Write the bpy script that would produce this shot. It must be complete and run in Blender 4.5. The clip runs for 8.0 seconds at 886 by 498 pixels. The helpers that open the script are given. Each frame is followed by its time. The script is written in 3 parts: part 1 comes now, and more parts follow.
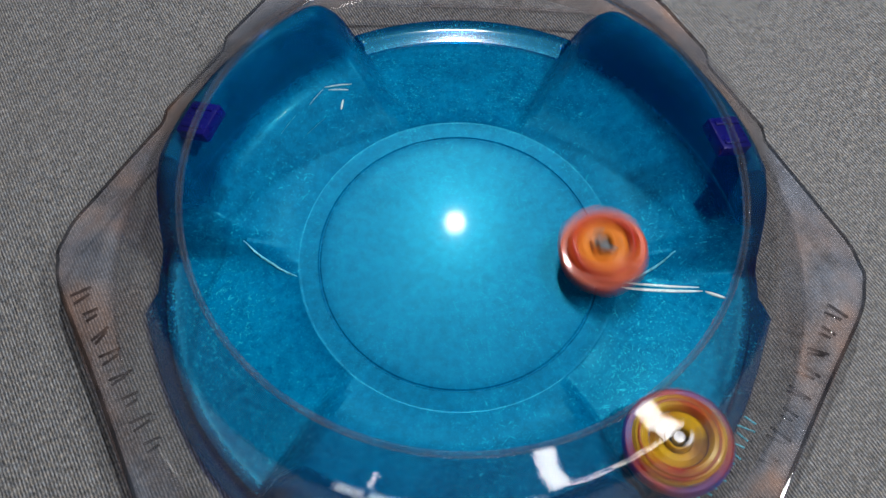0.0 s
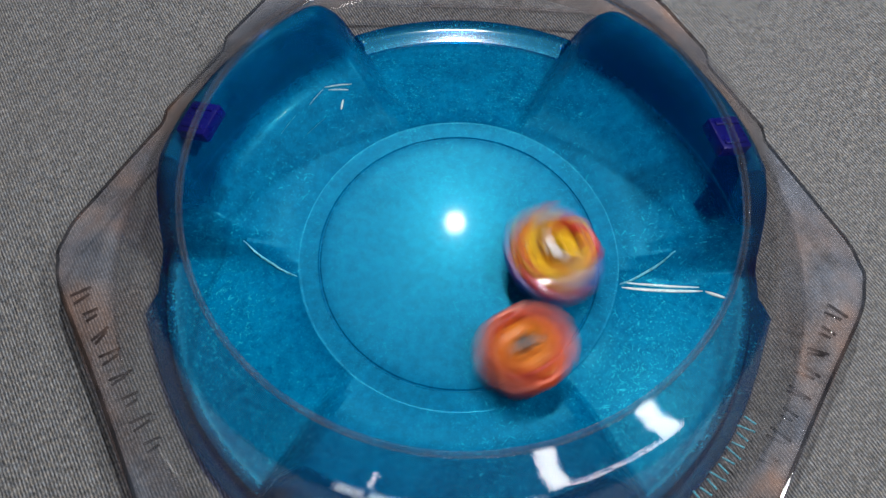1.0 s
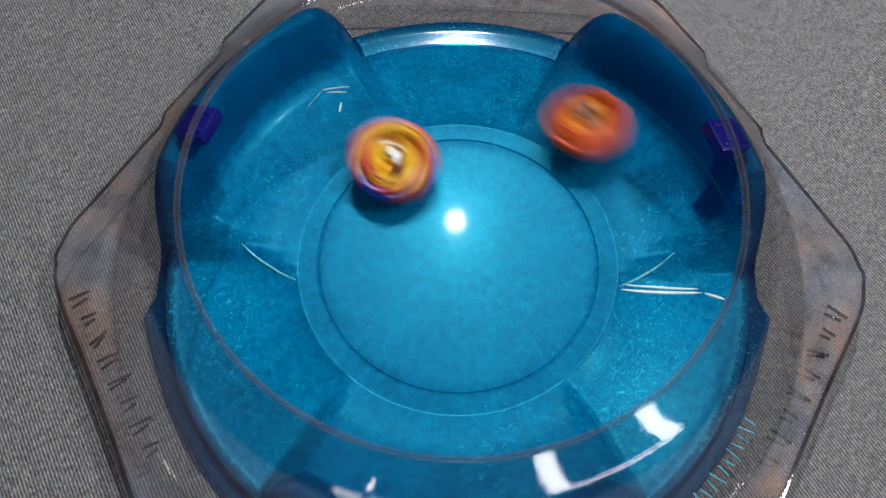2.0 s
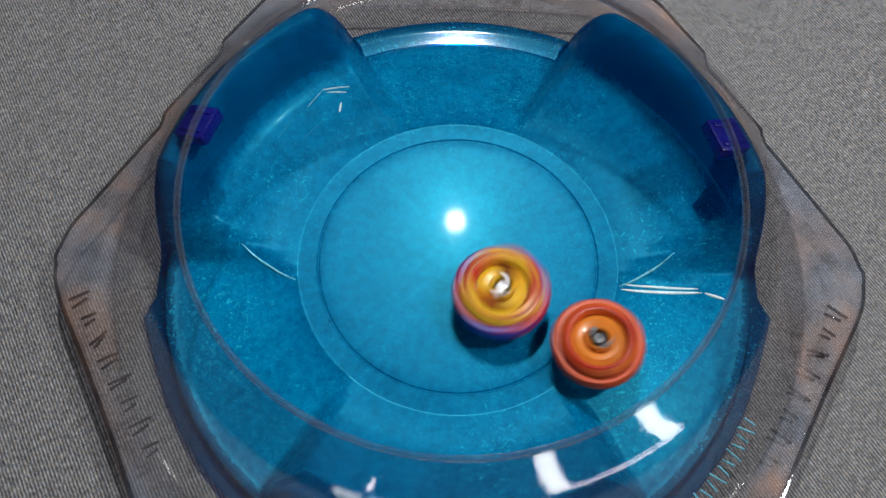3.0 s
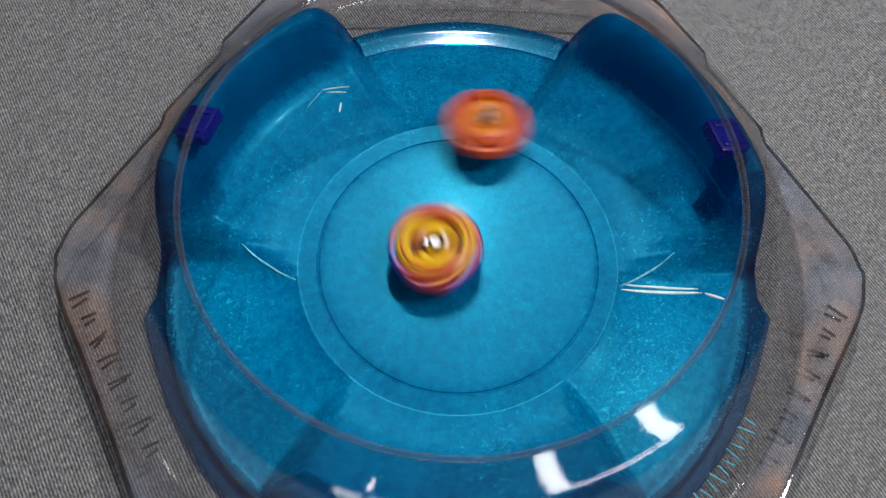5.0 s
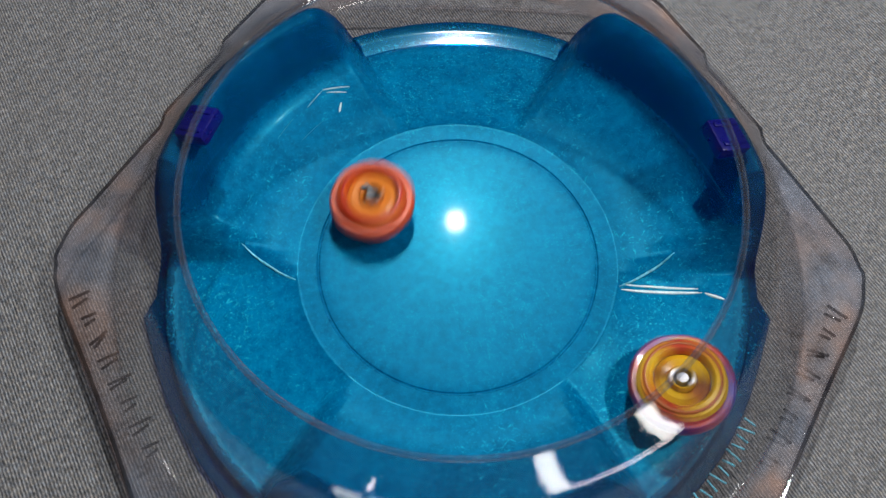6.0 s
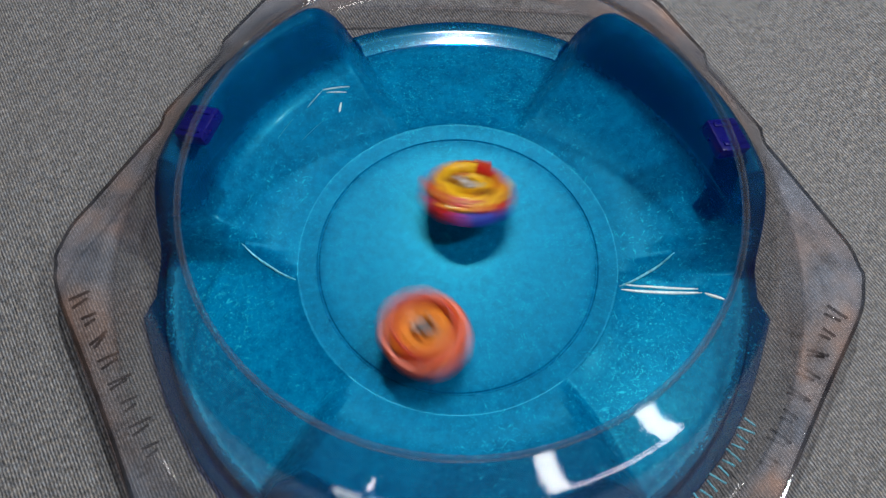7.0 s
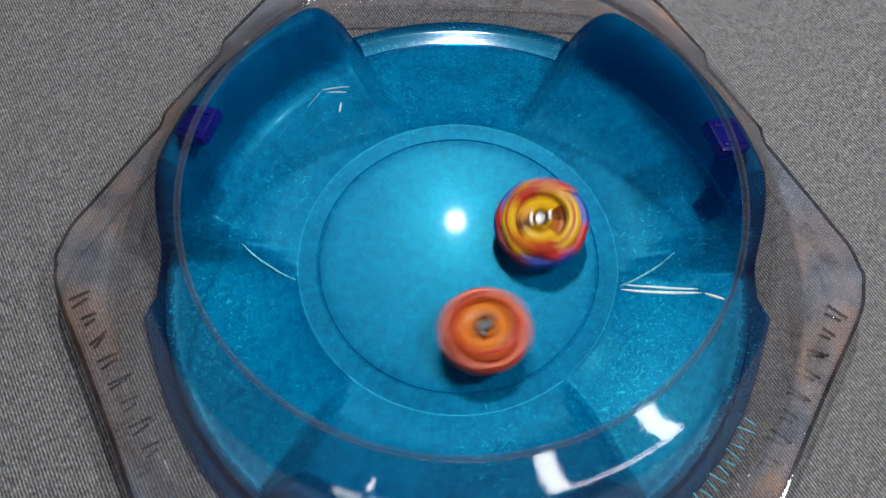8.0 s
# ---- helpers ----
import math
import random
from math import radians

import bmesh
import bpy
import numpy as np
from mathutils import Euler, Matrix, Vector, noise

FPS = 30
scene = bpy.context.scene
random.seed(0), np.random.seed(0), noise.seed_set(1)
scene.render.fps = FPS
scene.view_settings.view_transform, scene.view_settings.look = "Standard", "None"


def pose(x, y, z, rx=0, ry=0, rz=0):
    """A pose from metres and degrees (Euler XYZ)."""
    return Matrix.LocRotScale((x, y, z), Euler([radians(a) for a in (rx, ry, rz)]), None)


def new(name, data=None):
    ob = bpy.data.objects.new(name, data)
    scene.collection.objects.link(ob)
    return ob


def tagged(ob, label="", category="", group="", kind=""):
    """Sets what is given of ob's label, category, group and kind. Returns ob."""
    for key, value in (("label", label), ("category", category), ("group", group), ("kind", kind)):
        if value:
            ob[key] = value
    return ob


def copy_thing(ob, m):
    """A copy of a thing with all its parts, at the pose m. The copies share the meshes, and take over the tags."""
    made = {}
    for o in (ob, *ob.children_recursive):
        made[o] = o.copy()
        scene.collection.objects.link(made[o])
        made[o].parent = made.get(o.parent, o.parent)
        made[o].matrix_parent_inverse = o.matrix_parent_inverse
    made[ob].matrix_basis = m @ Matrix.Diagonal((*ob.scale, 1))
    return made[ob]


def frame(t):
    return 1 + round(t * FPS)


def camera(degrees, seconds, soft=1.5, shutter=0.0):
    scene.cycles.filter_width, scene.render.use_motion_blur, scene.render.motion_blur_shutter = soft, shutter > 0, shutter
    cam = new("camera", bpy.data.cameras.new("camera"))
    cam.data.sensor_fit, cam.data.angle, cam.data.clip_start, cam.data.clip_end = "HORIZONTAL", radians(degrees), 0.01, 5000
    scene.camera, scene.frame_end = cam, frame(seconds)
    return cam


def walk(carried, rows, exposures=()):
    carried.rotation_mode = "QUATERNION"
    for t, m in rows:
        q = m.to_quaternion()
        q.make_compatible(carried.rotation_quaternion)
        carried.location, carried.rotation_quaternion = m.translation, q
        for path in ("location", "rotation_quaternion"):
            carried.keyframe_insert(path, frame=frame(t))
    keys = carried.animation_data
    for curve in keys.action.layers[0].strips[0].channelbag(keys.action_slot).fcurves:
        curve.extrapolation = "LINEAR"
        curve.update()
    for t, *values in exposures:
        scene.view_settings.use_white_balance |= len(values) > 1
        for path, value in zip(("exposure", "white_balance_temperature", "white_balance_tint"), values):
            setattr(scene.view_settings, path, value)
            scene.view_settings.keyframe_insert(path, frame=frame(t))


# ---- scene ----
# The camera stands still above the stadium and leans towards its far side.
cam = camera(60, 8.0, soft=1.4, shutter=0.75)
EYE = pose(-0.0083, -0.1857, 0.4191, 25.68) @ pose(0, 0, 0, 0, 0, 0.23)
walk(cam, [(0, EYE), (8.0, EYE)])

# ---- world, lamps, exposure ----
world = bpy.data.worlds.new("world")
world.use_nodes = True
scene.world = world
world.node_tree.nodes["Background"].inputs["Color"].default_value = (0.02, 0.02, 0.022, 1)
world.node_tree.nodes["Background"].inputs["Strength"].default_value = 0.2
scene.view_settings.exposure = 0.0


def lamp(name, kind, m, watts, colour, **settings):
    data = bpy.data.lights.new(name, kind)
    data.energy, data.color = watts, colour
    for key, value in settings.items():
        if key == "radius":
            data.shadow_soft_size = value
        if key == "size":
            data.shape, data.size, data.size_y = "RECTANGLE", value[0], value[1]
    ob = new(name, data)
    ob.matrix_basis = m
    return ob


CEILING = 2.6
BULB = Vector((0.018, 0.52, 1.02))
SIDE_BULB = Vector((0.62, 0.0, 1.05))
lamp("bulb_light", "POINT", pose(*BULB), 34.0, (1.0, 0.985, 0.97), radius=0.013)
lamp("side_bulb_light", "POINT", pose(*SIDE_BULB), 26.0, (1.0, 0.985, 0.97), radius=0.03)


# ---- materials ----
class Nodes:
    """A small builder for node materials."""

    def __init__(self, name):
        self.mat = bpy.data.materials.new(name)
        self.mat.use_nodes = True
        self.tree = self.mat.node_tree
        self.bsdf = self.tree.nodes["Principled BSDF"]
        self.out = self.tree.nodes["Material Output"]

    def add(self, kind, **values):
        node = self.tree.nodes.new(kind)
        for key, value in values.items():
            key = key.replace("_", " ")
            if key in node.inputs:
                node.inputs[key].default_value = value
        return node

    def link(self, a, b):
        self.tree.links.new(a, b)

    def coords(self, scale=(1, 1, 1), turn=0.0, space="Object"):
        tc, spin, mp = self.add("ShaderNodeTexCoord"), self.add("ShaderNodeMapping"), self.add("ShaderNodeMapping")
        self.link(tc.outputs[space], spin.inputs["Vector"])
        self.link(spin.outputs["Vector"], mp.inputs["Vector"])
        spin.inputs["Rotation"].default_value = (0, 0, radians(turn))
        mp.inputs["Scale"].default_value = scale
        return mp.outputs["Vector"]

    def noise(self, scale, detail=3.0, rough=0.55, vector=None):
        n = self.add("ShaderNodeTexNoise", Scale=scale, Detail=detail, Roughness=rough)
        self.link(vector if vector else self.coords(), n.inputs["Vector"])
        return n.outputs["Fac"]

    def ramp(self, value, *stops):
        r = self.add("ShaderNodeValToRGB")
        while len(r.color_ramp.elements) < len(stops):
            r.color_ramp.elements.new(0.5)
        for e, (p, c) in zip(r.color_ramp.elements, stops):
            e.position = p
            e.color = (*c, 1) if isinstance(c, tuple) else (c, c, c, 1)
        self.link(value, r.inputs["Fac"])
        return r.outputs["Color"]

    def math(self, op, a, b):
        m = self.add("ShaderNodeMath")
        m.operation = op
        for i, v in enumerate((a, b)):
            if isinstance(v, (int, float)):
                m.inputs[i].default_value = v
            else:
                self.link(v, m.inputs[i])
        return m.outputs[0]

    def mix(self, factor, a, b):
        m = self.add("ShaderNodeMix")
        m.data_type = "RGBA"
        for socket, v in ((m.inputs[0], factor), (m.inputs[6], a), (m.inputs[7], b)):
            if isinstance(v, tuple):
                socket.default_value = (*v, 1)
            elif isinstance(v, (int, float)):
                socket.default_value = v
            else:
                self.link(v, socket)
        return m.outputs[2]

    def bump(self, height, strength, distance=0.001):
        b = self.add("ShaderNodeBump", Strength=strength, Distance=distance)
        self.link(height, b.inputs["Height"])
        return b.outputs["Normal"]

    def shader_mix(self, factor, a, b):
        m = self.add("ShaderNodeMixShader")
        if isinstance(factor, (int, float)):
            m.inputs[0].default_value = factor
        else:
            self.link(factor, m.inputs[0])
        self.link(a, m.inputs[1])
        self.link(b, m.inputs[2])
        return m.outputs[0]


def plain(name, colour, rough=0.5, metal=0.0, coat=0.0, grain=60.0, spread=0.12, bump=0.15):
    n = Nodes(name)
    v = n.noise(grain, 5)
    dark = tuple(c * (1 - spread) for c in colour)
    light = tuple(min(1, c * (1 + spread)) for c in colour)
    n.link(n.ramp(v, (0.3, dark), (0.7, light)), n.bsdf.inputs["Base Color"])
    n.link(n.ramp(n.noise(grain * 4, 4), (0.3, rough * 0.8), (0.7, min(1, rough * 1.2))), n.bsdf.inputs["Roughness"])
    n.link(n.bump(n.noise(grain * 8, 4), bump, 0.0004), n.bsdf.inputs["Normal"])
    n.bsdf.inputs["Metallic"].default_value = metal
    n.bsdf.inputs["Coat Weight"].default_value = coat
    return n.mat


def blue_plastic():
    """See-through blue plastic, scuffed and scratched by use."""
    n = Nodes("blue_plastic")
    big, fine = n.noise(16, 4), n.noise(650, 4, 0.75)
    scratch = None
    for turn, scale in ((35, 520), (-20, 600), (80, 480), (120, 560)):
        thin = n.ramp(n.noise(scale, 4, 0.7, n.coords((1, 0.25, 1), turn)), (0.62, 0.0), (0.69, 1.0))
        scratch = thin if scratch is None else n.math("MAXIMUM", scratch, thin)
    scratch = n.math("MULTIPLY", scratch, n.ramp(big, (0.40, 0.12), (0.62, 1.0)))
    speck = n.math("MULTIPLY", n.ramp(fine, (0.57, 0.0), (0.67, 1.0)), n.ramp(n.noise(28, 4), (0.40, 0.3), (0.65, 1.0)))
    # the floor is worn dull, the walls that no top reaches have kept their gloss
    tc, axes = n.add("ShaderNodeTexCoord"), n.add("ShaderNodeSeparateXYZ")
    n.link(tc.outputs["Object"], axes.inputs[0])
    reach = n.math("SQRT", n.math("ADD", n.math("MULTIPLY", axes.outputs[0], axes.outputs[0]), n.math("MULTIPLY", axes.outputs[1], axes.outputs[1])), 0.0)
    pocket = n.math("MULTIPLY", n.ramp(reach, (0.0925, 0.0), (0.096, 1.0)), n.ramp(axes.outputs[2], (0.0221, 1.0), (0.0228, 0.0)))
    # the two near pockets, where the tops drop in, are worn most
    near = n.ramp(n.math("ADD", axes.outputs[1], 0.2), (0.18, 1.0), (0.22, 0.0))
    busy = n.math("ADD", 0.55, n.math("MULTIPLY", pocket, 1.0))
    wear = n.math("ADD", n.math("MULTIPLY", scratch, n.ramp(reach, (0.085, 0.22), (0.096, 0.5))), n.math("MULTIPLY", n.math("MULTIPLY", speck, busy), 0.5))
    mottle = n.math("ADD", n.math("MULTIPLY", n.noise(42, 5, 0.65), 0.42), n.math("MULTIPLY", n.noise(190, 5, 0.7), 0.58))
    tone = n.mix(n.ramp(mottle, (0.38, 0.0), (0.62, 1.0)), (0.0, 0.165, 0.38), (0.0, 0.29, 0.58))
    low = n.ramp(axes.outputs[2], (0.042, 1.0), (0.049, 0.5))
    wear = n.math("MULTIPLY", wear, low)
    n.link(n.mix(wear, tone, (0.03, 0.72, 0.88)), n.bsdf.inputs["Base Color"])
    n.link(n.ramp(n.noise(90, 6, 0.7), (0.35, 0.22), (0.7, 0.32)), n.bsdf.inputs["Roughness"])
    n.bsdf.inputs["Specular IOR Level"].default_value = 0.4
    n.bsdf.inputs["Specular Tint"].default_value = (0.06, 0.78, 1.0, 1)
    n.link(n.bump(n.noise(800, 5, 0.75), 0.35, 0.0004), n.bsdf.inputs["Normal"])
    wall = n.math("MULTIPLY", n.ramp(reach, (0.152, 0.0), (0.158, 1.0)), n.ramp(axes.outputs[2], (0.032, 1.0), (0.042, 0.05)))
    wall = n.math("MULTIPLY", wall, n.math("SUBTRACT", 1.0, n.math("MULTIPLY", near, 0.85)))
    wall = n.math("MAXIMUM", wall, n.math("MULTIPLY", n.ramp(reach, (0.088, 0.0), (0.096, 0.03)), n.ramp(axes.outputs[2], (0.0234, 0.0), (0.0242, 1.0))))
    # the groove keeps its polish
    wall = n.math("MAXIMUM", wall, n.ramp(reach, (0.0778, 0.0), (0.0784, 0.9), (0.0806, 0.9), (0.0812, 0.0)))
    n.link(n.math("ADD", n.ramp(reach, (0.086, 0.016), (0.090, 0.0)), n.math("MULTIPLY", wall, n.math("ADD", 0.4, n.math("MULTIPLY", big, 0.5)))), n.bsdf.inputs["Coat Weight"])
    n.bsdf.inputs["Coat Roughness"].default_value = 0.05
    clear = n.add("ShaderNodeBsdfTransparent")
    # walls and outer fold tinted deeper, painting in shade where little light reaches
    n.link(n.mix(n.ramp(reach, (0.138, 0.0), (0.152, 0.5), (0.170, 1.0)), (0.0, 0.54, 0.85), (0.0, 0.30, 0.70)), clear.inputs["Color"])
    # scuffed where the tops run, still clear in the outer fold that they never touch
    worn = n.math("ADD", n.ramp(reach, (0.158, 0.52), (0.166, 0.16), (0.174, 0.14), (0.179, 0.14)), n.math("MULTIPLY", n.math("MULTIPLY", pocket, n.math("ADD", 0.5, n.math("MULTIPLY", near, 0.5))), n.ramp(reach, (0.155, 0.18), (0.162, 0.0))))
    body = n.shader_mix(n.math("MULTIPLY", n.math("ADD", worn, n.math("MULTIPLY", wear, 0.45)), low), clear.outputs[0], n.bsdf.outputs[0])
    # the soft sheen of a surface rubbed by countless fine scratches
    sheen = n.add("ShaderNodeBsdfGlossy")
    sheen.inputs["Color"].default_value = (0.06, 0.86, 1.0, 1)
    n.link(n.ramp(n.noise(1100, 4, 0.7), (0.36, 0.18), (0.66, 0.25)), sheen.inputs["Roughness"])
    rubbed = n.ramp(reach, (0.135, 0.0036), (0.150, 0.002))
    n.link(n.shader_mix(rubbed, body, sheen.outputs[0]), n.out.inputs["Surface"])
    return n.mat


def clear_plastic(name, tint, haze, smooth=0.03, bump=0.08, gleam=0.07):
    """Thin colourless plastic: clear, with gloss and a little haze."""
    n = Nodes(name)
    clear, gloss, dull = n.add("ShaderNodeBsdfTransparent"), n.add("ShaderNodeBsdfGlossy"), n.add("ShaderNodeBsdfDiffuse")
    clear.inputs["Color"].default_value = (*tint, 1)
    gloss.inputs["Roughness"].default_value = smooth
    n.link(n.ramp(n.noise(22, 4, 0.6), (0.38, (0.30, 0.36, 0.46)), (0.50, (0.42, 0.38, 0.39)), (0.62, (0.54, 0.36, 0.29))), dull.inputs["Color"])
    normal = n.bump(n.noise(180, 5, 0.6), bump, 0.0006)
    facing = n.add("ShaderNodeLayerWeight")
    facing.inputs["Blend"].default_value = 0.5
    for node in (gloss, dull, facing):
        n.link(normal, node.inputs["Normal"])
    dirt = n.math("MULTIPLY", n.ramp(n.noise(45, 6, 0.65), (0.36, 0.15), (0.68, 1.0)), haze)
    base = n.shader_mix(dirt, clear.outputs[0], dull.outputs[0])
    shine = n.math("ADD", gleam, n.math("MULTIPLY", n.math("POWER", facing.outputs["Facing"], 5.0), 0.15))
    n.link(n.shader_mix(shine, base, gloss.outputs[0]), n.out.inputs["Surface"])
    return n.mat


def denim():
    """Grey twill: slanting ribs with pale and dark threads."""
    n = Nodes("grey_denim")
    ribs = n.add("ShaderNodeTexWave", Scale=175.0, Distortion=1.3, Detail=2.0)
    ribs.inputs["Detail Scale"].default_value = 3.0
    n.link(n.coords((1, 1, 1), -30), ribs.inputs["Vector"])
    thread = n.noise(900, 4, 0.7, n.coords((1, 0.4, 1), -30))
    slub = n.noise(260, 4, 0.7, n.coords((1, 0.4, 1), 50))
    cloud = n.noise(6, 4)
    v = n.math("ADD", n.math("MULTIPLY", ribs.outputs["Fac"], 0.16), n.math("ADD", n.math("MULTIPLY", thread, 0.55), n.math("MULTIPLY", slub, 0.18)))
    tone = n.ramp(v, (0.28, (0.021, 0.024, 0.030)), (0.44, (0.132, 0.135, 0.143)), (0.61, (0.42, 0.42, 0.425)))
    hue = n.ramp(n.noise(420, 3, 0.6), (0.36, (0.88, 0.96, 1.06)), (0.5, (1.0, 1.0, 1.0)), (0.64, (1.08, 1.0, 0.90)))
    tint = n.add("ShaderNodeMix")
    tint.data_type, tint.blend_type = "RGBA", "MULTIPLY"
    tint.inputs[0].default_value = 1.0
    n.link(tone, tint.inputs[6])
    n.link(hue, tint.inputs[7])
    n.link(n.mix(n.ramp(cloud, (0.35, 0.0), (0.7, 0.3)), tint.outputs[2], (0.15, 0.15, 0.155)), n.bsdf.inputs["Base Color"])
    n.bsdf.inputs["Roughness"].default_value = 0.92
    n.bsdf.inputs["Specular IOR Level"].default_value = 0.15
    n.link(n.bump(v, 0.8, 0.0008), n.bsdf.inputs["Normal"])
    return n.mat


def glow(name, colour, strength):
    n = Nodes(name)
    n.bsdf.inputs["Base Color"].default_value = (0.8, 0.8, 0.8, 1)
    n.bsdf.inputs["Emission Color"].default_value = (*colour, 1)
    n.bsdf.inputs["Emission Strength"].default_value = strength
    return n.mat


BLUE = blue_plastic()
# pale blue for worn plastic, and for glints painted on a fold and marks
CREST = plain("worn_and_glint_blue", (0.10, 0.50, 0.66), 0.35, coat=0.6, grain=420, spread=0.5)
# near-white, painted in for the lamp glints along the dish folds
GLINT_WHITE = plain("glint_white", (0.62, 0.84, 0.90), 0.25, coat=1.0, grain=300, spread=0.2)
CLEAR = clear_plastic("clear_plastic", (0.96, 0.96, 0.965), 0.004, gleam=0.11)
CLEAR_RIM = clear_plastic("clear_plastic_rim", (0.93, 0.94, 0.97), 0.07, gleam=0.16)
HAZY = clear_plastic("clear_plastic_flange", (0.985, 0.975, 0.985), 0.32, 0.08, 0.5, gleam=0.05)
CLEAR_EDGE = clear_plastic("clear_plastic_cut_edge", (0.42, 0.43, 0.46), 0.10)
CLEAR_MARK = clear_plastic("clear_plastic_relief", (0.50, 0.49, 0.51), 0.10)
VIOLET = plain("violet_plastic", (0.008, 0.010, 0.22), 0.3, coat=0.3)
veil = VIOLET.node_tree.nodes.new("ShaderNodeBsdfTransparent")
veil.inputs["Color"].default_value = (0.35, 0.30, 0.85, 1)
blend = VIOLET.node_tree.nodes.new("ShaderNodeMixShader")
blend.inputs[0].default_value = 0.62
VIOLET.node_tree.links.new(veil.outputs[0], blend.inputs[1])
VIOLET.node_tree.links.new(VIOLET.node_tree.nodes["Principled BSDF"].outputs[0], blend.inputs[2])
VIOLET.node_tree.links.new(blend.outputs[0], VIOLET.node_tree.nodes["Material Output"].inputs["Surface"])
DENIM = denim()
PAINT = plain("wall_paint", (0.035, 0.033, 0.032), 0.8, grain=4, spread=0.05)
WHITE = plain("white_paint", (0.75, 0.74, 0.72), 0.7, grain=4, spread=0.04)
DULL = plain("ceiling_paint", (0.08, 0.08, 0.08), 0.8, grain=4, spread=0.05)
BOARDS = plain("floor_wood", (0.18, 0.11, 0.07), 0.5, grain=9, spread=0.25)
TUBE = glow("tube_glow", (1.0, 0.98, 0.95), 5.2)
DAYLIGHT = glow("frosted_pane", (0.9, 0.97, 1.0), 2.2)
ORANGE = plain("orange_plastic", (0.58, 0.062, 0.003), 0.45, coat=0.04, grain=120)
AMBER = plain("amber_plastic", (0.62, 0.19, 0.022), 0.32, coat=0.15, grain=120)
DEEP = plain("deep_amber_plastic", (0.40, 0.09, 0.008), 0.4, coat=0.05, grain=120)
RED = plain("red_plastic", (0.42, 0.018, 0.008), 0.4, coat=0.05, grain=120)
YELLOW = plain("yellow_plastic", (0.66, 0.37, 0.012), 0.25, coat=0.5, grain=120)
DARK = plain("dark_plastic", (0.02, 0.025, 0.03), 0.4, grain=120)
GUNMETAL = plain("dull_steel", (0.10, 0.11, 0.12), 0.45, metal=0.6, grain=200, spread=0.2)
STEEL = plain("worn_steel", (0.56, 0.56, 0.58), 0.5, metal=1.0, grain=200, spread=0.2)


def arcs(name, stops, rough=0.28, coat=0.2):
    """Moulded plastic in coloured arcs round the axis of a top."""
    n = Nodes(name)
    turn = n.add("ShaderNodeTexGradient")
    turn.gradient_type = "RADIAL"
    n.link(n.coords(), turn.inputs["Vector"])
    r = n.add("ShaderNodeValToRGB")
    r.color_ramp.interpolation = "CONSTANT"
    while len(r.color_ramp.elements) < len(stops):
        r.color_ramp.elements.new(0.5)
    for e, (place, colour) in zip(r.color_ramp.elements, stops):
        e.position, e.color = place, (*colour, 1)
    n.link(turn.outputs["Fac"], r.inputs["Fac"])
    grain = n.ramp(n.noise(300, 4), (0.3, 0.82), (0.7, 1.0))
    shade = n.add("ShaderNodeMix")
    shade.data_type, shade.blend_type = "RGBA", "MULTIPLY"
    shade.inputs[0].default_value = 1.0
    n.link(r.outputs["Color"], shade.inputs[6])
    n.link(grain, shade.inputs[7])
    n.link(shade.outputs[2], n.bsdf.inputs["Base Color"])
    n.bsdf.inputs["Roughness"].default_value = rough
    n.bsdf.inputs["Coat Weight"].default_value = coat
    return n.mat


LEMON, FLAME, BRIGHT_RED, NAVY = (0.76, 0.46, 0.015), (0.60, 0.10, 0.010), (0.50, 0.015, 0.012), (0.02, 0.05, 0.42)
GOLD_ARCS = arcs("golden_arcs", [(0.0, LEMON), (0.17, (0.66, 0.24, 0.012)), (0.27, BRIGHT_RED), (0.42, LEMON), (0.60, (0.62, 0.20, 0.012)), (0.72, BRIGHT_RED), (0.84, LEMON)], rough=0.36, coat=0.25)
FRINGE_ARCS = arcs("fringe_arcs", [(0.0, NAVY), (0.20, BRIGHT_RED), (0.36, NAVY), (0.54, (0.30, 0.012, 0.012)), (0.70, NAVY), (0.88, BRIGHT_RED)], rough=0.4, coat=0.1)
DEEP_ARCS = arcs("deep_arcs", [(0.0, (0.16, 0.035, 0.006)), (0.12, LEMON), (0.38, (0.70, 0.34, 0.02)), (0.5, (0.13, 0.03, 0.006)), (0.62, LEMON), (0.88, (0.42, 0.12, 0.008))], coat=0.6)
EMBER_ARCS = arcs("ember_arcs", [(0.0, (0.62, 0.085, 0.006)), (0.22, (0.46, 0.040, 0.006)), (0.40, (0.64, 0.12, 0.010)), (0.66, (0.46, 0.040, 0.006)), (0.8, (0.62, 0.085, 0.006))], 0.45, 0.04)


# ---- mesh tools ----
def finish(name, bm, material, smooth=True):
    mesh = bpy.data.meshes.new(name)
    bmesh.ops.recalc_face_normals(bm, faces=bm.faces)
    bm.to_mesh(mesh)
    bm.free()
    for p in mesh.polygons:
        p.use_smooth = smooth
    if smooth:
        mesh.set_sharp_from_angle(angle=radians(40))
    mesh.materials.append(material)
    return new(name, mesh)


def part(name, bm, material, parent, label="", smooth=True):
    ob = finish(name, bm, material, smooth)
    ob.parent = parent
    if label:
        tagged(ob, label)
    return ob


def box(size, at=(0, 0, 0), m=None, bevel=0.0):
    bm = bmesh.new()
    bmesh.ops.create_cube(bm, size=1.0)
    bmesh.ops.scale(bm, vec=size, verts=bm.verts)
    if bevel:
        bmesh.ops.bevel(bm, geom=bm.edges[:], offset=bevel, segments=2, affect="EDGES", profile=0.5)
    bmesh.ops.translate(bm, vec=at, verts=bm.verts)
    if m:
        bmesh.ops.transform(bm, matrix=m, verts=bm.verts)
    return bm


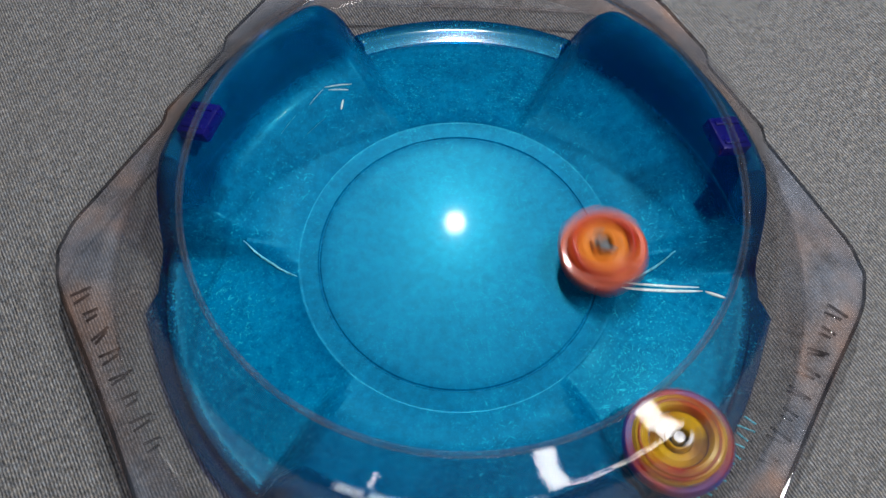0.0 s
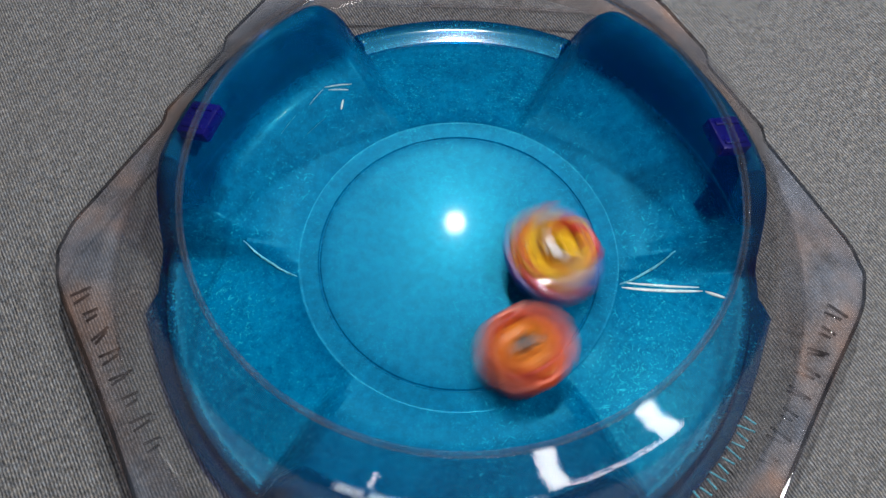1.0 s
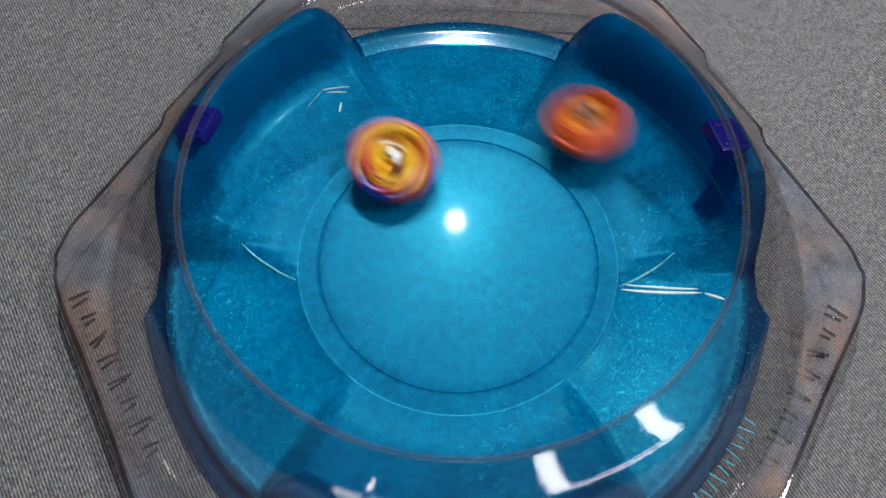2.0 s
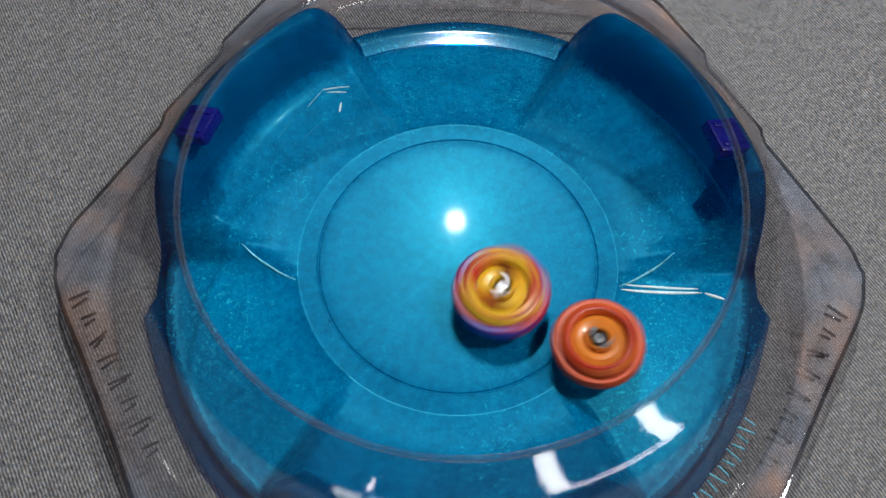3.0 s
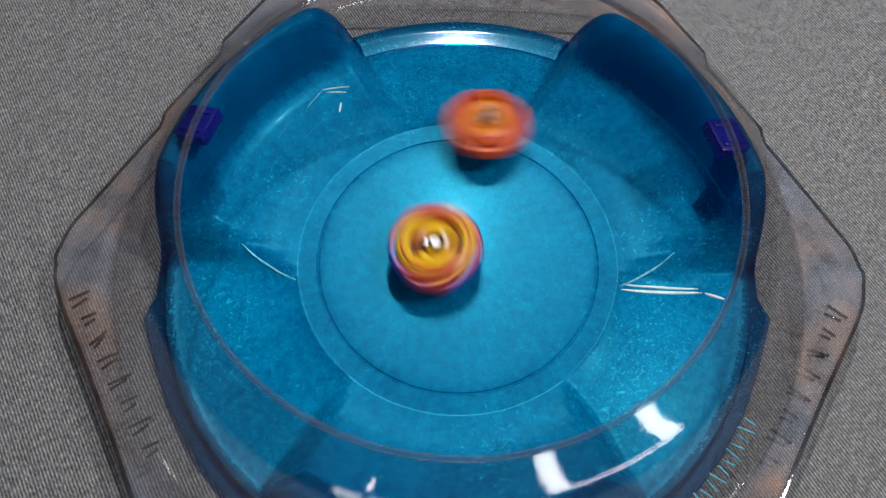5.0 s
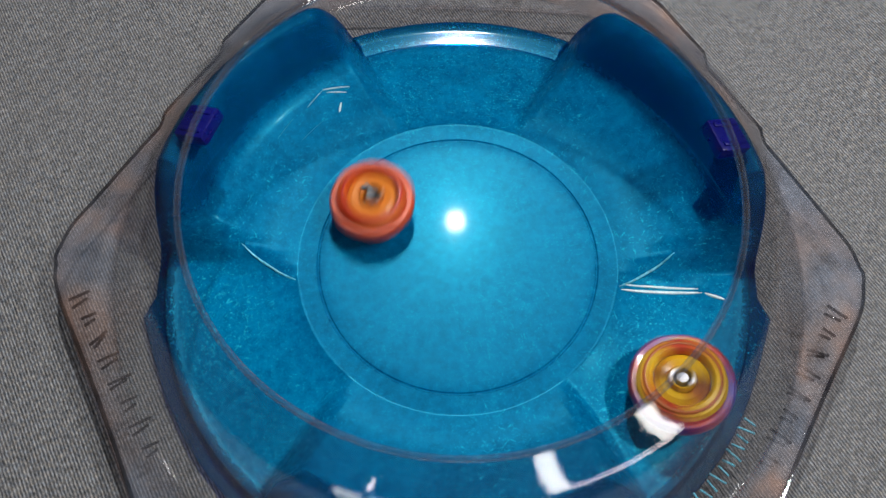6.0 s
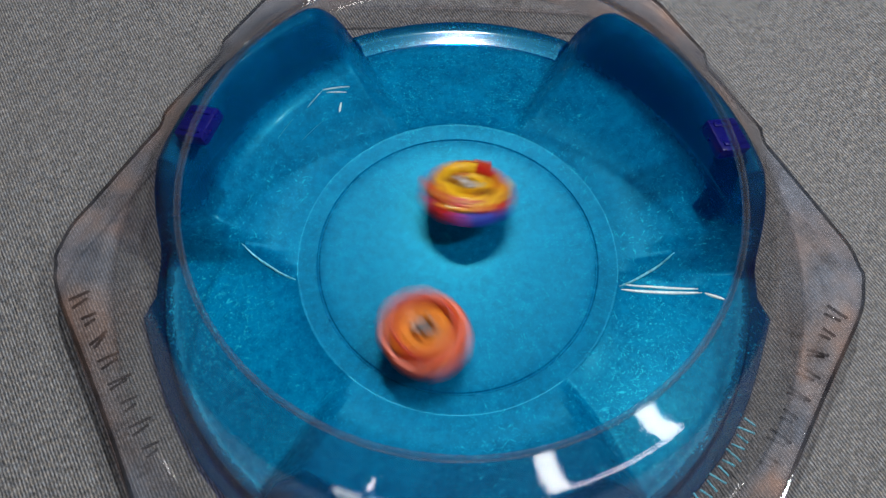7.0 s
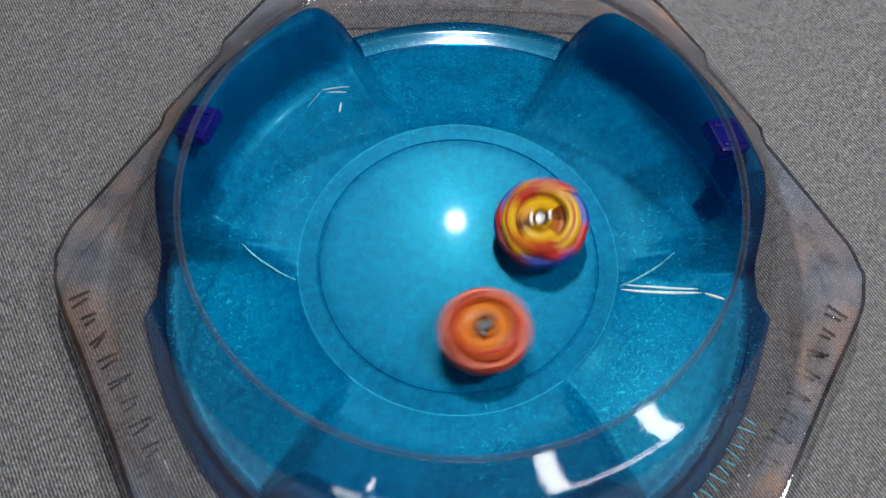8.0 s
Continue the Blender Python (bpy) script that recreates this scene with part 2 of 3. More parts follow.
def lathe(profile, steps=96, shape=None):
    """Turns a closed profile of (r, z) round the z axis. shape(angle, r, z) may move the radius."""
    bm = bmesh.new()
    rings = []
    for i in range(steps):
        a = 2 * math.pi * i / steps
        ring = []
        for r, z in profile:
            q = shape(a, r, z) if shape else r
            ring.append(bm.verts.new((q * math.cos(a), q * math.sin(a), z)))
        rings.append(ring)
    n = len(profile)
    for i in range(steps):
        for k in range(n):
            bm.faces.new((rings[i][k], rings[(i + 1) % steps][k], rings[(i + 1) % steps][(k + 1) % n], rings[i][(k + 1) % n]))
    return bm


def shell(rows, steps, point, thick):
    """A skin of rows x steps points from point(row, angle), closed below by the same skin moved down by thick."""
    bm = bmesh.new()
    top = [[bm.verts.new(point(k, 2 * math.pi * i / steps)) for i in range(steps)] for k in range(rows)]
    low = [[bm.verts.new(Vector(v.co) + thick(k, v.co)) for v in ring] for k, ring in enumerate(top)]
    for skin in (top, low):
        for k in range(rows - 1):
            for i in range(steps):
                j = (i + 1) % steps
                bm.faces.new((skin[k][i], skin[k][j], skin[k + 1][j], skin[k + 1][i]))
    for k in (0, rows - 1):
        for i in range(steps):
            j = (i + 1) % steps
            bm.faces.new((top[k][i], low[k][i], low[k][j], top[k][j]))
    return bm


# ---- room ----
def room():
    half, t = 1.9, 0.1
    f = finish("floor", box((2 * half, 2 * half, t), (0, 0, -0.035 - t / 2)), BOARDS, False)
    tagged(f, "dark wooden room floor under the cloth", "floor", kind="structure")
    c = finish("ceiling", box((2 * half, 2 * half, t), (0, 0, CEILING + t / 2)), DULL, False)
    tagged(c, "dull grey painted ceiling", "ceiling", kind="structure")
    mid, tall = (CEILING - 0.035) / 2, CEILING + 0.035
    for name, size, at in (("wall_north", (2 * half, t, tall), (0, half + t / 2, mid)), ("wall_east", (t, 2 * half, tall), (half + t / 2, 0, mid)), ("wall_west", (t, 2 * half, tall), (-half - t / 2, 0, mid))):
        tagged(finish(name, box(size, at), PAINT, False), "plain painted room wall", "wall", kind="structure")


def south_wall():
    """The wall behind the camera, with a bright window in it."""
    half, t, x0, x1, z0, z1 = 1.9, 0.1, -1.15, 0.75, 0.52, 0.88
    y, low = -half - t / 2, -0.035
    wall = bmesh.new()
    for size, at in (((x0 + half, t, CEILING - low), ((x0 - half) / 2, y, (CEILING + low) / 2)), ((half - x1, t, CEILING - low), ((x1 + half) / 2, y, (CEILING + low) / 2)),
                     ((x1 - x0, t, z0 - low), ((x0 + x1) / 2, y, (z0 + low) / 2)), ((x1 - x0, t, CEILING - z1), ((x0 + x1) / 2, y, (CEILING + z1) / 2))):
        m = Matrix.Translation(at) @ Matrix.Diagonal((*size, 1))
        bmesh.ops.create_cube(wall, size=1.0, matrix=m)
    tagged(finish("wall_south", wall, PAINT, False), "plain painted room wall with a window opening", "wall", kind="structure")
    window = new("window_1")
    tagged(window, "wide bright window with a white frame", "window", kind="structure")
    mx, mz = (x0 + x1) / 2, (z0 + z1) / 2
    for size, at in (((x1 - x0, 0.06, 0.05), (mx, y, z0 + 0.025)), ((x1 - x0, 0.06, 0.05), (mx, y, z1 - 0.025)),
                     ((0.05, 0.06, z1 - z0 - 0.1), (x0 + 0.025, y, mz)), ((0.05, 0.06, z1 - z0 - 0.1), (x1 - 0.025, y, mz)), ((0.04, 0.05, z1 - z0 - 0.1), (mx, y, mz))):
        part("window_frame", box(size, at), WHITE, window, smooth=False)
    for px in ((x0 + mx) / 2, (x1 + mx) / 2):
        part("pane", box(((x1 - x0) / 2 - 0.08, 0.01, z1 - z0 - 0.1), (px, y, mz)), DAYLIGHT, window, "bright frosted pane", smooth=False)


def cloth():
    """One wide sheet of denim, with slack waves, padded below."""
    bm = bmesh.new()
    n, half = 150, 0.78
    rows = []
    for i in range(n + 1):
        row = []
        for k in range(n + 1):
            u, v = 2 * i / n - 1, 2 * k / n - 1
            x, y = half * u * (0.35 + 0.65 * abs(u)), half * v * (0.35 + 0.65 * abs(v))
            d = max(0.0, math.hypot(x, y) - 0.24)
            z = min(1.0, d * 8) * 0.006 * (noise.noise((x * 6, y * 6, 0.3)) + 0.4 * noise.noise((x * 17, y * 17, 2.0)))
            row.append(bm.verts.new((x, y, z)))
        rows.append(row)
    for i in range(n):
        for k in range(n):
            bm.faces.new((rows[i][k], rows[i + 1][k], rows[i + 1][k + 1], rows[i][k + 1]))
    edge = [e for e in bm.edges if e.is_boundary]
    low = bmesh.ops.extrude_edge_only(bm, edges=edge)
    for v in low["geom"]:
        if isinstance(v, bmesh.types.BMVert):
            v.co.z = -0.034
    tagged(finish("denim_cloth", bm, DENIM), "grey twill denim cloth spread flat under the stadium", "cloth", kind="structure")


def pendant_lamp():
    base = new("pendant_lamp")
    base.location = BULB
    tagged(base, "bright white bulb hanging on a cord from the ceiling", "lamp", group="pendant lamps")
    drop = CEILING - BULB.z
    part("canopy", lathe([(0.001, drop - 0.03), (0.07, drop - 0.03), (0.075, drop), (0.001, drop)], 48), WHITE, base)
    part("socket", lathe([(0.001, 0.060), (0.018, 0.060), (0.020, 0.100), (0.004, 0.115), (0.004, drop - 0.03), (0.001, drop - 0.03)], 32), WHITE, base)
    copy_thing(base, pose(*SIDE_BULB))


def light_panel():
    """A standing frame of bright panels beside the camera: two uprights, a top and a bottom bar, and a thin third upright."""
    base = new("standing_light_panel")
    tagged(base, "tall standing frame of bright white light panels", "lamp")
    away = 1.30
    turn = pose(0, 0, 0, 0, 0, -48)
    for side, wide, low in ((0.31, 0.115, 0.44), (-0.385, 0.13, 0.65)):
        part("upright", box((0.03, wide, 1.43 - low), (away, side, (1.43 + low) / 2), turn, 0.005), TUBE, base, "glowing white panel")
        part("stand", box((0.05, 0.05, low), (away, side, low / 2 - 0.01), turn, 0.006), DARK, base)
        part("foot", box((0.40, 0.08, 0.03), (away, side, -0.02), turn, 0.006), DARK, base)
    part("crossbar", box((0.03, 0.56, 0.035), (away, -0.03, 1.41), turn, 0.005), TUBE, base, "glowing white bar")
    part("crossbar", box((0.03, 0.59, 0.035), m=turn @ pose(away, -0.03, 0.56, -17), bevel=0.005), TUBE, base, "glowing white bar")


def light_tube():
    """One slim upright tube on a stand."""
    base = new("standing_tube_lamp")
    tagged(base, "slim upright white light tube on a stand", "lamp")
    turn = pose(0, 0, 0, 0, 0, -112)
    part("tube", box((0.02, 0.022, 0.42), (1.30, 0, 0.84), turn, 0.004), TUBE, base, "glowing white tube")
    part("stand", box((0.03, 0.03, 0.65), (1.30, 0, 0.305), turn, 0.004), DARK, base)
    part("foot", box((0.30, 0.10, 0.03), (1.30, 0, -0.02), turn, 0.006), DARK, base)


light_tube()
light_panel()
room()
south_wall()
cloth()
pendant_lamp()


# ---- the stadium ----
POCKETS = 89.0   # one pocket lies straight away from the camera, the others a third of a turn on
INNER = [(0.00002 + 0.078 * (k / 13.0), 0.0) for k in range(14)]
BANK = [(0.0785, 0.0219), (0.0791, 0.0212), (0.0798, 0.0212), (0.0804, 0.0221), (0.0896, 0.0223), (0.0905, 0.02233), (0.0913, 0.0224), (0.09135, 0.02242),
        (0.1050, 0.0248), (0.1200, 0.0302), (0.1330, 0.0362), (0.1395, 0.0395), (0.1420, 0.0428), (0.1440, 0.0490), (0.1458, 0.0572), (0.1480, 0.0645),
        (0.1510, 0.0712), (0.1545, 0.0760), (0.1585, 0.0775), (0.1618, 0.0755), (0.1648, 0.0680), (0.1700, 0.0400), (0.1745, 0.0150), (0.1775, 0.0040)]
POCKET = [(0.0785, 0.0219), (0.0791, 0.0212), (0.0798, 0.0212), (0.0804, 0.0221), (0.0896, 0.0223), (0.0905, 0.02233), (0.0913, 0.0225), (0.0920, 0.0223),
          (0.1050, 0.0205), (0.1200, 0.0190), (0.1350, 0.0172), (0.1450, 0.0160), (0.1540, 0.0152), (0.1605, 0.0148), (0.1612, 0.0158), (0.1690, 0.0172),
          (0.1754, 0.0184), (0.1764, 0.0189), (0.1772, 0.0183), (0.1778, 0.0160), (0.1780, 0.0125), (0.1784, 0.0110), (0.1788, 0.0080), (0.1790, 0.0040)]


# the two near pockets run out flat, without the ledge of the far one
NEAR_POCKET = POCKET[:-12] + [(0.1540, 0.0152), (0.1590, 0.0150), (0.1612, 0.0156), (0.1640, 0.0163), (0.1656, 0.0164), (0.1668, 0.0160), (0.1680, 0.0120), (0.1700, 0.0080),
                              (0.1730, 0.0075), (0.1760, 0.0072), (0.1776, 0.0060), (0.1780, 0.0040)]


def clamp(v):
    return max(0.0, min(1.0, v))


def bank_share(angle, r, rise):
    """1 on the high banks, 0 in the three pockets; the two high banks stop short of the near pockets."""
    turn = math.degrees(angle)
    d = abs((turn - POCKETS + 60) % 120 - 60)
    out = clamp((r - 0.092) / 0.045)
    beside = abs((turn - POCKETS + 180) % 360 - 180)
    edge = 19 + (9.0 if 80 < beside < 120 else 2.5) * out + 2.5 * rise
    w = clamp((d - edge) / (2.5 + 3.5 * clamp((r - 0.092) / 0.03) + 5.5 * rise))
    return w + (1 - (1 - w) ** 2.2 - w) * rise


def foot(angle):
    """How far the foot of the dish stands out: two pointed fins begin beside the near pockets and sink into the rim."""
    d = (math.degrees(angle) + 90 + 180) % 360 - 180
    fin = math.exp(-max(0.0, 80 - abs(d)) / 7) * clamp((84 - abs(d)) / 4)
    return 0.0055 * fin - 0.0010 - 0.0015 * clamp((abs(d) - 80) / 4)


def dish_point(k, angle):
    rows_in_all = len(INNER) + len(BANK)
    if k < len(INNER):
        r = INNER[k][0]
        z = 0.0204 + 0.25 * r * r
    else:
        (r0, z0), (r1, z1) = (POCKET if math.sin(angle) > 0.3 else NEAR_POCKET)[k - len(INNER)], BANK[k - len(INNER)]
        w = bank_share(angle, r0, max(0.0, min(1.0, (z1 - 0.03) / 0.045)))
        r, z = r0 + (r1 - r0) * w, z0 + (z1 - z0) * w
        if k >= rows_in_all - 3:
            r += foot(angle)
    return Vector((r * math.cos(angle), r * math.sin(angle), z))


def dish_height(r, angle):
    """Height of the dish at a radius inside its walls."""
    points = [dish_point(k, angle) for k in range(len(INNER) + 12)]
    for a, b in zip(points, points[1:]):
        ra, rb = math.hypot(a.x, a.y), math.hypot(b.x, b.y)
        if ra <= r <= rb:
            return a.z + (b.z - a.z) * (r - ra) / max(1e-9, rb - ra)
    return points[-1].z


def ridge(turn_in, turn_out, r_in, r_out, thick=0.0007):
    """A thin rounded ridge along a fold of the dish."""
    bm = bmesh.new()
    rings, n = [], 14
    for i in range(n + 1):
        u = i / n
        r, a = r_in + (r_out - r_in) * u, radians(turn_in + (turn_out - turn_in) * u)
        c = Vector((r * math.cos(a), r * math.sin(a), dish_height(r, a)))
        q = thick * (0.25 + 0.75 * math.sin(math.pi * min(1.0, max(0.0, u))) ** 0.5)
        side = Vector((-math.sin(a), math.cos(a), 0))
        rings.append([bm.verts.new(c + side * (1.3 * q * math.cos(b)) + Vector((0, 0, q * math.sin(b)))) for b in [math.pi * j / 4 for j in range(8)]])
    for i in range(n):
        for j in range(8):
            bm.faces.new((rings[i][j], rings[i + 1][j], rings[i + 1][(j + 1) % 8], rings[i][(j + 1) % 8]))
    bm.faces.new(rings[0])
    bm.faces.new(rings[-1])
    return bm


HEX = 0.2365
HEX_TURN = radians(-1.4)


def hex_radius(angle, R=HEX, corner=0.006):
    """Outline of a six-sided base with rounded corners, two of them on the x axis."""
    a = (angle - HEX_TURN + math.pi / 6) % (math.pi / 3) - math.pi / 6
    flat = R * math.cos(math.pi / 6) / math.cos(math.pi / 6 - abs(a))
    return flat - corner * math.exp(-(a / 0.055) ** 2)


def edge_height(angle):
    """The hexagon's upper edge stands higher along the middle of its two far sides."""
    d = abs((math.degrees(angle) - 88.4 + 180) % 360 - 180)
    return 0.025 + 0.006 * max(0.0, min(1.0, (65 - d) / 1.5)) + 0.007 * max(0.0, min(1.0, (48 - d) / 1.2))


COVER = [(0.1312, 0.1133), (0.1400, 0.1086), (0.1512, 0.1025), (0.1530, 0.1000), (0.1555, 0.0950), (0.1650, 0.0770), (0.1780, 0.0520), (0.1880, 0.0380)]


def cover_point(k, angle):
    if k < len(COVER):
        r, z = COVER[k]
    else:
        h, q = edge_height(angle), hex_radius(angle)
        r, z = ((0.195, h + 0.004), (q - 0.006, h + 0.001), (q - 0.0015, h - 0.0005), (q, h - 0.003), (q + 0.003, 0.004), (q + 0.006, 0.002))[k - len(COVER)]
    return Vector((r * math.cos(angle), r * math.sin(angle) - 0.006 * max(0.0, min(1.0, (r - 0.188) / 0.03)), z))


def raised_bars(wide, tall, m):
    """Two slanting bars moulded side by side in relief."""
    bm = bmesh.new()
    for side, long in ((-0.5, 1.0), (0.5, 0.8)):
        at = m @ pose(side * wide, (long - 1) * tall / 2, 0, 0, 0, 12 * side)
        made = bmesh.ops.create_cube(bm, size=1.0, matrix=at @ Matrix.Diagonal((0.0013, tall * long, 0.0016, 1)))
        edges = list({e for v in made["verts"] for e in v.link_edges})
        bmesh.ops.bevel(bm, geom=edges, offset=0.0004, segments=2, affect="EDGES", profile=0.5)
    return bm


def stadium():
    base = new("toy_stadium")
    tagged(base, "round blue see-through plastic toy battle stadium with clear six-sided cover", "toy stadium")
    rows = len(INNER) + len(BANK)
    part("dish", shell(rows, 720, dish_point, lambda k, co: Vector((0, 0, -0.0022))), BLUE, base, "scuffed see-through blue plastic dish")
    part("flange", shell(7, 360, lambda k, a: cover_point(k + len(COVER) - 1, a), lambda k, co: Vector((-co.x, -co.y, 0)).normalized() * 0.0012 + Vector((0, 0, -0.0012))), HAZY, base,
         "hazy clear six-sided flange")
    part("cover", shell(len(COVER), 360, cover_point, lambda k, co: Vector((-co.x, -co.y, 0)).normalized() * 0.0012 + Vector((0, 0, -0.0012))), CLEAR, base,
         "clear colourless plastic cover")
    # the left fold is worn pale, the right one carries a painted glint
    part("ridge", ridge(189, 178, 0.0922, 0.122, 0.0007), CREST, base, "fold pale from wear and painted glint")
    part("ridge", ridge(349, 360, 0.0922, 0.122, 0.0007), CREST, base, "fold pale from wear and painted glint")
    # white ridges that paint the lamp reflections in the right-hand fold
    part("ridge", ridge(348, 352.2, 0.0935, 0.140, 0.0008), GLINT_WHITE, base, "shiny fold with a painted white glint")
    part("ridge", ridge(350.0, 353.0, 0.0945, 0.138, 0.0006), GLINT_WHITE, base, "shiny fold with a painted white glint")
    part("ridge", ridge(352.2, 351.4, 0.1415, 0.153, 0.0008), GLINT_WHITE, base, "shiny fold with a painted white glint")
    # more painted glints, on the bank left of the far pocket
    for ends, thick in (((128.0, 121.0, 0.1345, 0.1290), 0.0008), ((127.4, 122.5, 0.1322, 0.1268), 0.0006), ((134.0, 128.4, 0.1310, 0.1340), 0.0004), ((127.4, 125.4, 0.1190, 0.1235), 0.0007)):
        part("ridge", ridge(*ends, thick), GLINT_WHITE, base, "shiny fold with a painted white glint")
    for ends in ((142.0, 133.0, 0.1190, 0.1200), (146.0, 139.0, 0.1290, 0.1310)):
        part("ridge", ridge(*ends, 0.0004), CREST, base, "long pale scratch")
    bead = [(0.1300 + 0.0016 * math.cos(a), 0.1146 + 0.0024 * math.sin(a)) for a in [2 * math.pi * i / 10 for i in range(10)]]
    part("rim", lathe(bead, 240), CLEAR_RIM, base, "thick clear rim of the opening")
    edge = bmesh.new()
    steps, ring = 360, []
    for i in range(steps):
        a = 2 * math.pi * i / steps
        c = cover_point(len(COVER) + 2, a)
        out = Vector((math.cos(a), math.sin(a), 0))
        ring.append([edge.verts.new(c + out * (0.0011 * math.cos(b)) + Vector((0, 0, 0.0011 * math.sin(b)))) for b in [math.pi * j / 3 for j in range(6)]])
    for i in range(steps):
        for j in range(6):
            edge.faces.new((ring[i][j], ring[(i + 1) % steps][j], ring[(i + 1) % steps][(j + 1) % 6], ring[i][(j + 1) % 6]))
    part("cover_edge", edge, CLEAR_EDGE, base, "thick dark-looking edge of the clear cover")
    for a in (160.6, 16.6):
        m = pose(0.1455 * math.cos(radians(a)), 0.1455 * math.sin(radians(a)), 0.0822, 0, 14, a)
        clip = part("clip", box((0.0185, 0.0205, 0.008), m=m, bevel=0.0015), VIOLET, base, "violet plastic clip")
        for side in (-0.006, 0.006):
            part("rib", box((0.0140, 0.003, 0.0092), (0, side, 0.0004), m, 0.0008), VIOLET, clip)
    # the raised marks on the cover's two near sides, and the fine marks on the dish's foot
    for start, stop in (((-0.2095, -0.0250), (-0.1520, -0.1130)), ((0.2080, -0.0330), (0.1530, -0.1180))):
        along = Vector((stop[0] - start[0], stop[1] - start[1], 0)).normalized()
        turn = math.degrees(math.atan2(along.y, along.x))
        for i, (wide, tall, lean) in enumerate(((8.5, 12.0, 0), (7.5, 8.5, 0), (2.2, 11.5, 20), (7.5, 12.0, 0), (1.8, 12.5, 0), (8.0, 8.5, 0), (7.5, 12.0, 0), (8.0, 8.5, 0))):
            u = (i + 0.3) / 7.6
            x, y = start[0] + (stop[0] - start[0]) * u, start[1] + (stop[1] - start[1]) * u
            m = pose(x, y, 0.0272, 0, 0, turn + lean)
            part("raised_mark", raised_bars(max(wide, 4) / 1900, tall / 1000, m), CLEAR_MARK, base)
    # the marks' pale colour paints the glints on their relief
    for i in range(11):
        a = radians(-47 + 1.65 * i)
        m = pose(0.1800 * math.cos(a), 0.1800 * math.sin(a), 0.0121, 0, 0, math.degrees(a) + (10 if i % 2 else -8))
        part("fine_mark", box((0.0070 if i % 3 else 0.0095, 0.0011, 0.0016), m=m, bevel=0.0003), CREST, base)
    return base


STADIUM = stadium()


# ---- the spinning tops ----
def lobes(count, deep, sharp=1.0):
    """Radius with curved blades on the rim, for profile points far from the axis."""
    def shape(a, r, z):
        if r < 0.017:
            return r
        s = (a * count / (2 * math.pi)) % 1.0
        return r - deep * (s ** sharp) * min(1.0, (r - 0.017) / 0.005)
    return shape


def spinning_top(name, label, R, outer, middle, centre, fringe, bolt, groove, chips):
    base = new(name)
    tagged(base, label, "spinning top")
    part("tip", lathe([(0.0003, 0.0), (0.0022, 0.0004), (0.0030, 0.0020), (0.0075, 0.0050), (0.0085, 0.0070), (0.0003, 0.0070)], 40), DARK, base, "dark pointed plastic tip")
    part("disc", lathe([(0.0085, 0.0072), (0.0195, 0.0075), (0.0215, 0.0095), (0.0205, 0.0115), (0.0085, 0.0117)], 64, lobes(3, 0.0016)), STEEL, base, "heavy steel disc")
    part("skirt", lathe([(0.010, 0.0119), (R - 0.003, 0.0119), (R, 0.0140), (R, 0.0180), (R - 0.0015, 0.0198), (0.010, 0.0198)], 96, lobes(6, 0.0010)), fringe, base, "bladed outer ring")
    part("ring", lathe([(0.0140, 0.0200), (R - 0.0050, 0.0200), (R - 0.0044, 0.0218), (R - 0.0060, 0.0240), (0.0160, 0.0252), (0.0150, 0.0244), (0.0140, 0.0215)], 96, lobes(3, 0.0006)), outer, base)
    part("inner_ring", lathe([(0.0070, 0.0200), (0.0137, 0.0200), (0.0137, 0.0208), (0.0110, 0.0222), (0.0085, 0.0216), (0.0070, 0.0210)], 72), middle, base, "sunk inner ring")
    part("hub", lathe([(0.0046, 0.0190), (0.0068, 0.0200), (0.0068, 0.0232), (0.0060, 0.0246), (0.0050, 0.0240), (0.0046, 0.0225)], 48), centre, base)
    part("groove", lathe([(R - 0.0088, 0.0238), (R - 0.0074, 0.0238), (R - 0.0074, 0.0248), (R - 0.0080, 0.0252), (R - 0.0088, 0.0252)], 72), groove, base)
    part("well", lathe([(0.0002, 0.0150), (0.0050, 0.0150), (0.0050, 0.0185), (0.0002, 0.0185)], 32), DARK, base)
    part("bolt", lathe([(0.0002, 0.0186), (0.0031, 0.0186), (0.0031, 0.0232), (0.0026, 0.0240), (0.0010, 0.0238), (0.0002, 0.0236)], 32), bolt, base, "bolt head")
    for side in (-1, 1):
        part("lug", box((0.0022, 0.0058, 0.0030), (side * 0.0050, side * 0.0016, 0.0240), None, 0.0006), bolt, base, "steel lug beside the bolt")
    for a, mat, out, size in chips:
        m = pose((R - out) * math.cos(radians(a)), (R - out) * math.sin(radians(a)), 0.0205, 0, 16, a + 8)
        part("blade", box((size * 0.4, size, 0.0050), m=m, bevel=0.0009), mat, base, "coloured blade")
    return base


ORANGE_TOP = spinning_top("orange_spinning_top", "orange plastic spinning top with amber centre and steel bolt", 0.0245, EMBER_ARCS, AMBER, AMBER, ORANGE, GUNMETAL, RED, [(20, RED, 0.0065, 0.008), (140, AMBER, 0.0065, 0.008), (260, RED, 0.0065, 0.008)])
YELLOW_TOP = spinning_top("yellow_spinning_top", "yellow and red spinning top with blue blades on its rim", 0.0268, GOLD_ARCS, DEEP_ARCS, YELLOW, FRINGE_ARCS, STEEL, DEEP, [(0, RED, 0.0042, 0.011), (60, YELLOW, 0.0060, 0.010), (120, RED, 0.0042, 0.011), (180, RED, 0.0075, 0.008), (240, RED, 0.0042, 0.011), (300, YELLOW, 0.0060, 0.010)])


